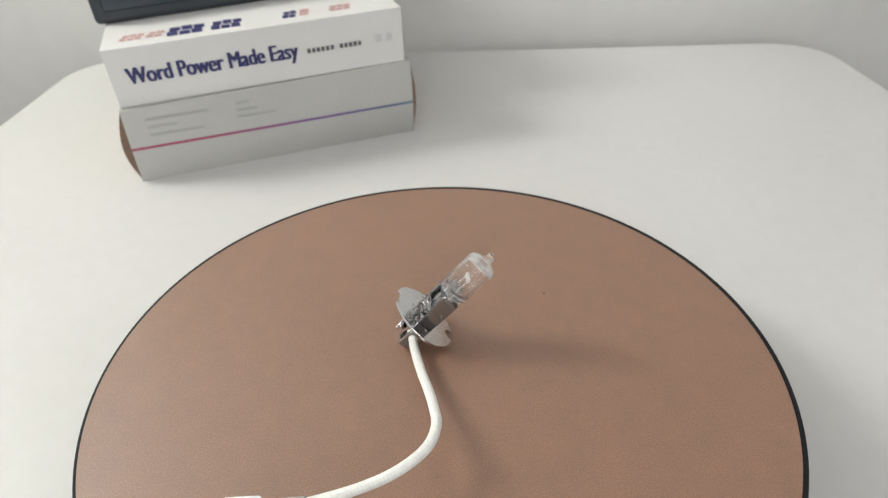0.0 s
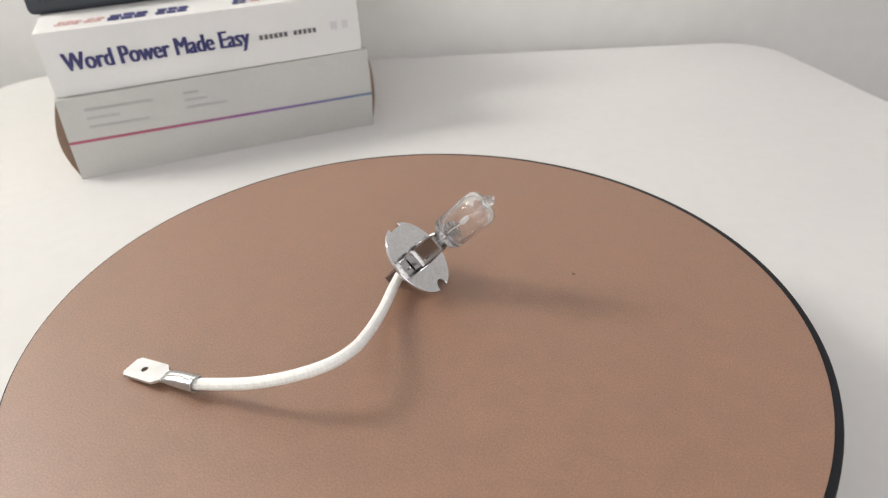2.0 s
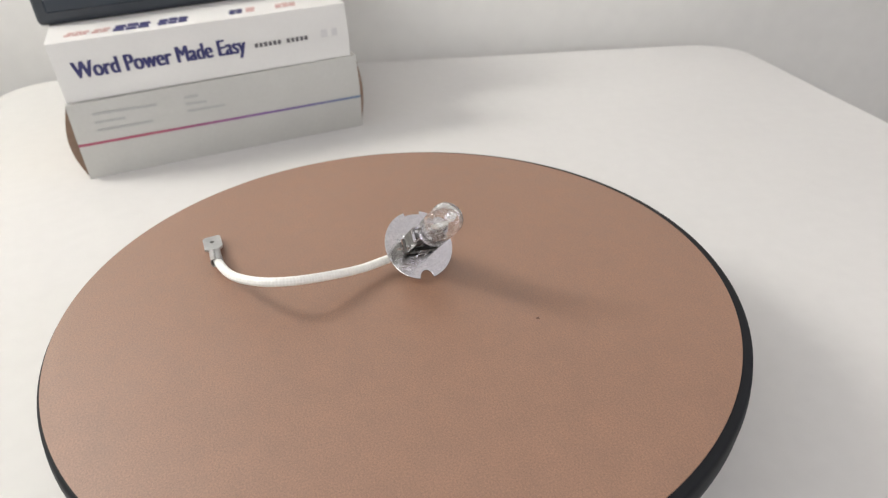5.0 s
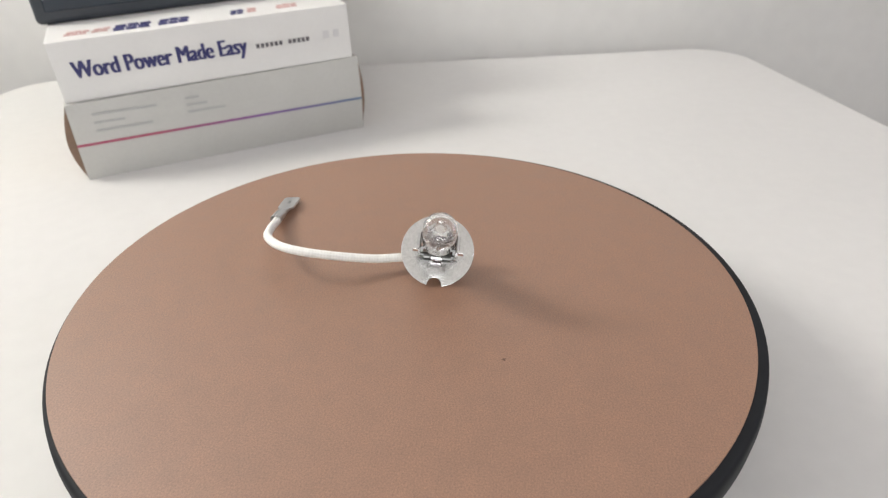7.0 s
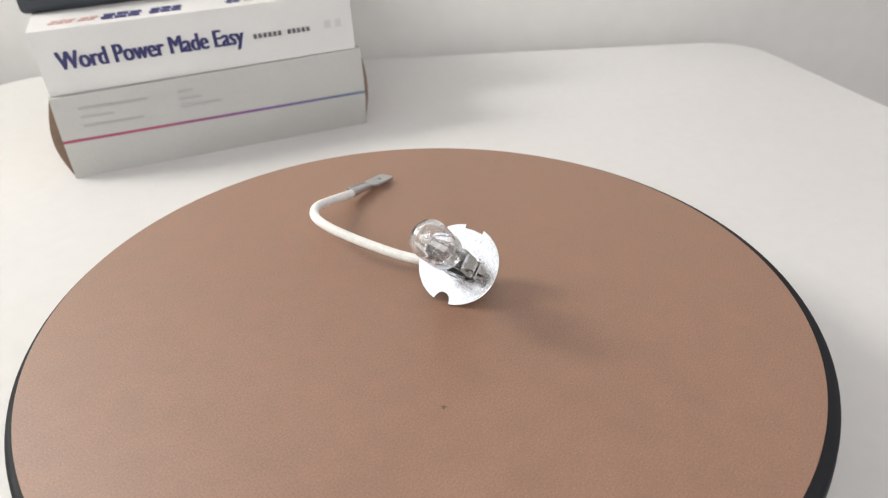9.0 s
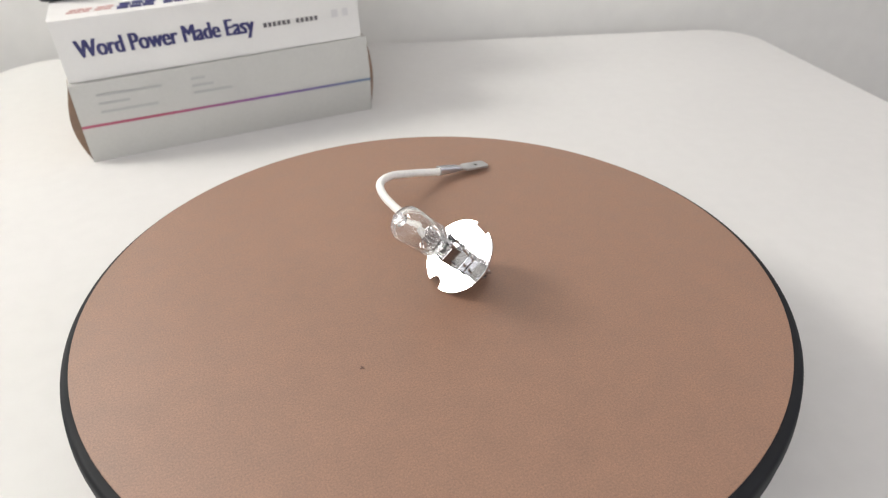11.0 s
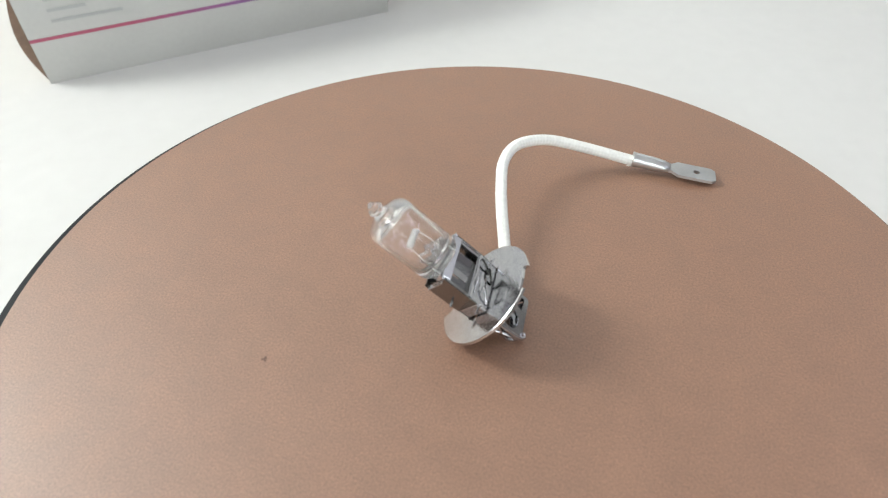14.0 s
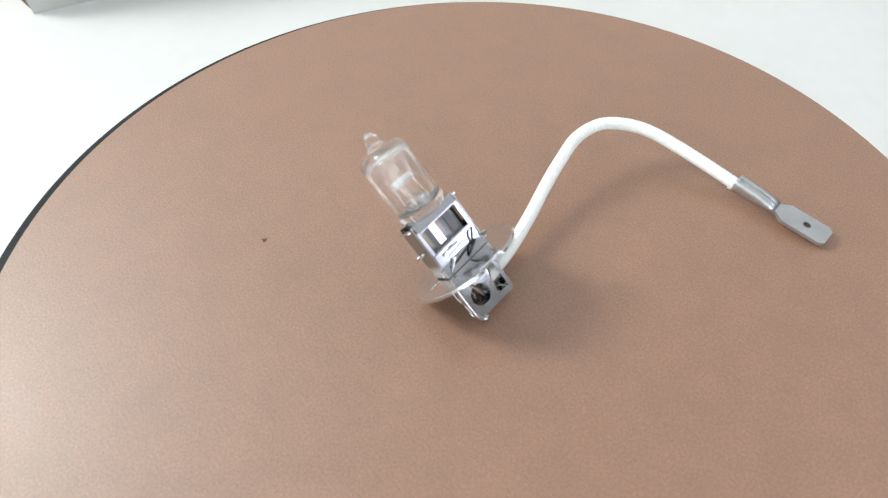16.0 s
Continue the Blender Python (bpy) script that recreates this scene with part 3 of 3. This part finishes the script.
    for y in (-2.1, 2.1):
        part("foil", box((0.12 * mm, 1.4 * mm, 5 * mm), (0, y * mm, 8.0 * mm)), FOIL, glass)
    # filament and its posts
    turns = [((0.0 + 0.5 * math.cos(a)) * mm, (-2.2 + 4.4 * a / 56.5) * mm, (20.6 + 0.5 * math.sin(a)) * mm) for a in (k * 0.6 for k in range(95))]
    part("filament", tube(turns, 0.26 * mm, 5), TUNGSTEN, thing, "fine coiled filament", True, m)
    for s in (-1, 1):
        post = smooth_line([(0, s * 2.2 * mm, 10 * mm), (0, s * 2.3 * mm, 14.0 * mm), (0.3 * s * mm, s * 2.5 * mm, 16.5 * mm), (0.1 * s * mm, s * 2.35 * mm, 19.0 * mm), (0, s * 2.2 * mm, 20.6 * mm)], 5)
        part("post", tube(post, 0.08 * mm, 6), TUNGSTEN, thing, "", True, m)
    rng = random.Random(3)
    for k in range(13):
        a = k * 0.9
        r0 = rng.uniform(1.0, 3.3)
        line = [(r0 * math.cos(a) * mm, r0 * math.sin(a) * mm, rng.uniform(14.7, 15.2) * mm), ((r0 - 0.4) * math.cos(a + 0.5) * mm, r0 * math.sin(a + 0.5) * mm, rng.uniform(15.4, 16.6) * mm),
                ((r0 + 0.3) * math.cos(a + 0.9) * mm, r0 * math.sin(a + 0.9) * mm, rng.uniform(14.8, 16.0) * mm)]
        part("glass_bead" if k % 3 else "support_wire", tube(smooth_line(line, 4), (0.38 if k % 3 else 0.2) * mm, 7), SOLID if k % 3 else CHROME, glass, "", True)
    # lead
    lead = smooth_line([(-0.0094, 0.0054, 0.0045), (-0.0070, -0.0034, 0.0043), (-0.0038, -0.0124, 0.0049), (-0.0006, -0.0208, 0.0068), (0.0018, -0.0281, 0.0086), (0.0035, -0.0357, 0.0104),
                        (0.0020, -0.0432, 0.0110), (-0.0042, -0.0496, 0.0098), (-0.0135, -0.0536, 0.0070), (-0.0272, -0.0569, 0.0034), (-0.0305, -0.0573, 0.0031)], 10)
    part("lead", tube(lead, 1.45 * mm, 16, True), SLEEVE, thing, "white braided sleeve round the wire", True)
    # terminal: a crimp sleeve and a flat blade with a hole
    tip, back = Vector((-0.0441, -0.0588, 0.0018)), Vector((-0.0276, -0.0573, 0.0032))
    u = (tip - back).normalized()
    v = Vector((0, 0, 1)).cross(u).normalized()
    w = u.cross(v)
    tm = Matrix((u, v, w)).transposed().to_4x4()
    tm = tm @ Matrix.Rotation(radians(-3), 4, "X")
    tm.translation = tip
    blade_line = [(5.0, -2.2), (5.0, 2.2), (4.0, 3.15), (-4.9, 3.15), (-6.5, 1.8), (-8.6, 1.7), (-8.6, -1.7), (-6.5, -1.8), (-4.9, -3.15), (4.0, -3.15)]
    bm = sheet([[(a * mm, b * mm) for a, b in blade_line], ring(0, 0, 0.85 * mm, 18)], 0.8 * mm)
    bmesh.ops.translate(bm, vec=(0, 0, -0.4 * mm), verts=bm.verts)
    blade = part("terminal_blade", bm, TIN, thing, "flat tinned blade with a small hole", False, tm)
    part("crimp_sleeve", rolled_crimp(), TIN, blade, "folded bright crimp rolled round the wire", True)
    fold = tube(smooth_line([(-17.0 * mm, 0.3 * mm, 2.2 * mm), (-14.0 * mm, 0.45 * mm, 2.0 * mm), (-11.0 * mm, 0.3 * mm, 1.75 * mm), (-8.4 * mm, 0.4 * mm, 1.3 * mm)], 4), 0.16 * mm, 6)
    part("crimp_fold", fold, TIN, blade, "", True)
    rng = random.Random(8)
    for k in range(3):
        a = rng.uniform(-2.6, 0.4)
        start = Vector((-17.0 * mm, 1.5 * mm * math.cos(a), 0.3 * mm + 1.5 * mm * math.sin(a)))
        end = start + Vector((rng.uniform(-1.6, -0.6) * mm, 0.5 * mm * math.cos(a), 0.5 * mm * math.sin(a)))
        part("loose_strand", tube([start, (start + end) / 2 + Vector((0, 0, 0.1 * mm)), end], 0.12 * mm, 5), SLEEVE, blade, "frayed end of the braid")
    return thing


# ---- books ----
def bars(parent, name, rows, mat, face, lift=0.0003):
    """Unreadable print: short flat bars (x0, z0, x1, z1) on a face in the xz plane."""
    for x0, z0, x1, z1 in rows:
        part(name, box((x1 - x0, 0.0003, z1 - z0), ((x0 + x1) / 2, face - lift, (z0 + z1) / 2)), mat, parent)


def build_carton():
    m = Matrix.Translation((-0.1975, 0.1652, 0)) @ Matrix.Rotation(radians(27.3), 4, "Z")
    top = tagged(empty("carton", m), "long grey printed carton with brown board ends, lying on the table", "carton")
    L, D, H, RISE = 0.1715, 0.125, 0.0443, 0.0042
    # printed sleeve: front bulges a little
    prof = []
    for k in range(13):
        z = H * k / 12
        prof.append((-0.0022 * math.sin(math.pi * k / 12), z))
    prof += [(D, H), (D, 0)]
    bm = bmesh.new()
    ends = []
    for x in (0, L):
        ends.append([bm.verts.new((x, a, b * (1 + RISE * x / L / H))) for a, b in prof])
    n = len(prof)
    for k in range(n):
        bm.faces.new((ends[0][k], ends[0][(k + 1) % n], ends[1][(k + 1) % n], ends[1][k]))
    shell = part("printed_sleeve", bm, GREY_PRINT, top)
    for x, s in ((0.0, -1), (L, 1)):
        # bare ends, bulging outwards at mid height
        high = H + (RISE if s > 0 else 0)
        bm = bmesh.new()
        rows = []
        for k in range(11):
            z = 0.0006 + (high - 0.0012) * k / 10
            out = x + s * (0.0045 if s < 0 else 0.0026) * math.sin(math.pi * k / 10)
            front = -0.0022 * math.sin(math.pi * k / 10) + 0.0005
            rows.append([bm.verts.new((x - s * 0.0015, front, z)), bm.verts.new((out, front + 0.001, z)), bm.verts.new((out, D - 0.001, z)), bm.verts.new((x - s * 0.0015, D - 0.0005, z))])
        for a, b in zip(rows, rows[1:]):
            for q in range(4):
                bm.faces.new((a[q], a[(q + 1) % 4], b[(q + 1) % 4], b[q]))
        bm.faces.new(rows[0])
        bm.faces.new(rows[-1])
        part("end_flap", bm, KRAFT, top, "bare brown board end")
    stripe = box((L, 0.0003, 0.0015), (L / 2, -0.00225, 0.0215))
    part("printed_stripe", stripe, STRIPE, shell, "thin line printed from red to blue")
    for k, (x0, w) in enumerate(((0.012, 0.034), (0.012, 0.016), (0.012, 0.030))):
        part("print_bar", box((w, 0.0003, 0.0013), (x0 + w / 2, -0.0018 + 0.0004 * (1 - k), 0.0378 - k * 0.0046)), PALE_INK, shell)
    for k, (x0, w) in enumerate(((0.062, 0.008), (0.062, 0.012), (0.062, 0.022))):
        part("print_bar", box((w, 0.0003, 0.0013), (x0 + w / 2, -0.0018 + 0.0004 * (1 - k), 0.0390 - k * 0.0040)), PALE_INK, shell)
    return m


def lettering(text, size, squeeze, mat, parent, at, weight):
    """Bold print in the built-in font, standing in the xz plane: three runs of the letters, set slightly apart."""
    cu = bpy.data.curves.new("lettering", "FONT")
    cu.body, cu.size, cu.extrude = text, size, 0.00005
    ob = bpy.data.objects.new("lettering", cu)
    me = bpy.data.meshes.new_from_object(ob)
    bpy.data.objects.remove(ob)
    bm = bmesh.new()
    for k in (-1, 0, 1):
        run = bmesh.new()
        run.from_mesh(me)
        join(bm, run, Matrix.Translation((k * weight / squeeze, 0, k * 0.00002)))
    bpy.data.meshes.remove(me)
    out = part("lettering", bm, mat, parent)
    out.matrix_local = Matrix.Translation(at) @ Matrix.Rotation(radians(90), 4, "X") @ Matrix.Diagonal((squeeze, 1, 1, 1))
    return out


def build_book():
    m = Matrix.Translation((-0.1985, 0.1690, 0.0446)) @ Matrix.Rotation(radians(26.0), 4, "Z") @ Matrix.Rotation(radians(-1.4), 4, "Y")
    top = tagged(empty("book", m), "thick white paperback with dark blue title, lying on the carton", "book")
    L, D, H = 0.1675, 0.115, 0.0325
    cover = part("spine", box((L, 0.0006, H), (L / 2, 0.0003, H / 2), 0.0002, 1), COVER, top, "white paper spine with the title")
    part("back_cover", box((L, D, 0.0004), (L / 2, D / 2 + 0.0006, 0.0002)), COVER, top)
    part("front_cover", box((L, D, 0.0004), (L / 2, D / 2 + 0.0006, H - 0.0002)), COVER, top, "white paper cover with red and blue print")
    part("pages", box((L - 0.001, D - 0.002, H - 0.001), (L / 2, D / 2 + 0.0008, H / 2)), PAGES, top, "block of cream pages")
    lettering("Word Power Made Easy", 0.0132, 0.715, NAVY, cover, (0.0090, -0.0003, 0.0125), 0.0005)
    bars(cover, "print_bar", [(0.1084 + k * 0.0028, 0.0140, 0.1103 + k * 0.0028, 0.0165) for k in range(12) if k != 6], DARK_INK, 0)
    bars(cover, "print_bar", [(0.1500, 0.0140, 0.1540, 0.0185), (0.1570, 0.0140, 0.1605, 0.0185)], FAINT_INK, 0)
    words = ((0.009, 0.012, 0.012, 3, 0.0045, RED_INK), (0.023, 0.012, 0.009, 2, 0.0045, RED_INK), (0.034, 0.009, 0.020, 3, 0.0075, NAVY), (0.058, 0.009, 0.017, 3, 0.0075, NAVY),
             (0.099, 0.011, 0.008, 2, 0.006, NAVY), (0.109, 0.012, 0.006, 1, 0.006, RED_INK), (0.127, 0.012, 0.013, 3, 0.005, RED_INK))
    for x0, y0, wide, letters, high, mat in words:
        for row in range(2):
            step = wide / letters
            for k in range(letters):
                tall = high * (1 - 0.15 * ((k + row) % 2))
                part("cover_print", box((step * 0.86, tall, 0.0002), (x0 + 0.0015 * row + step * (k + 0.5), y0 + (high + 0.0012) * row + tall / 2, H + 0.0002)), mat, cover)
    return m


def build_tablet():
    m = Matrix.Translation((-0.2255, 0.2115, 0.0772)) @ Matrix.Rotation(radians(29.0), 4, "Z") @ Matrix.Rotation(radians(-1.4), 4, "Y")
    top = tagged(empty("equipment_case", m), "dark slate plastic case lying on the white book", "case")
    L, D, H = 0.20, 0.13, 0.030
    body = box((L, D, H), (L / 2, D / 2, H / 2), 0.003, 3)
    part("body", body, SLATE, top)
    part("front_panel", box((L - 0.012, 0.0016, H - 0.010), (L / 2, 0.0, H / 2 + 0.002), 0.0006, 1), SCREEN, top, "glossy dark front panel")


build_room()
build_table()
PLATTER = build_turntable()
DISC = build_disc()
BULB = build_bulb()
SPECK = build_crumb()
build_carton()
build_book()
build_tablet()


def motions():
    """The platter turns evenly and carries the disc, the bulb and the crumb."""
    steps = [k * 0.5 for k in range(33)]
    walk(PLATTER, [(t, pose(0, 0, 0, 0, 0, SPIN * t)) for t in steps])
    walk(DISC, [(t, pose(0, 0, TOP, 0, 0, SPIN * t)) for t in steps])
    walk(BULB, [(t, pose(0, 0, TOP, 0, 0, SPIN * t)) for t in steps])
    walk(SPECK, [(t, pose(0, 0, TOP, 0, 0, SPIN * t) @ pose(0.0341, 0.0329, 0.0)) for t in steps])


motions()
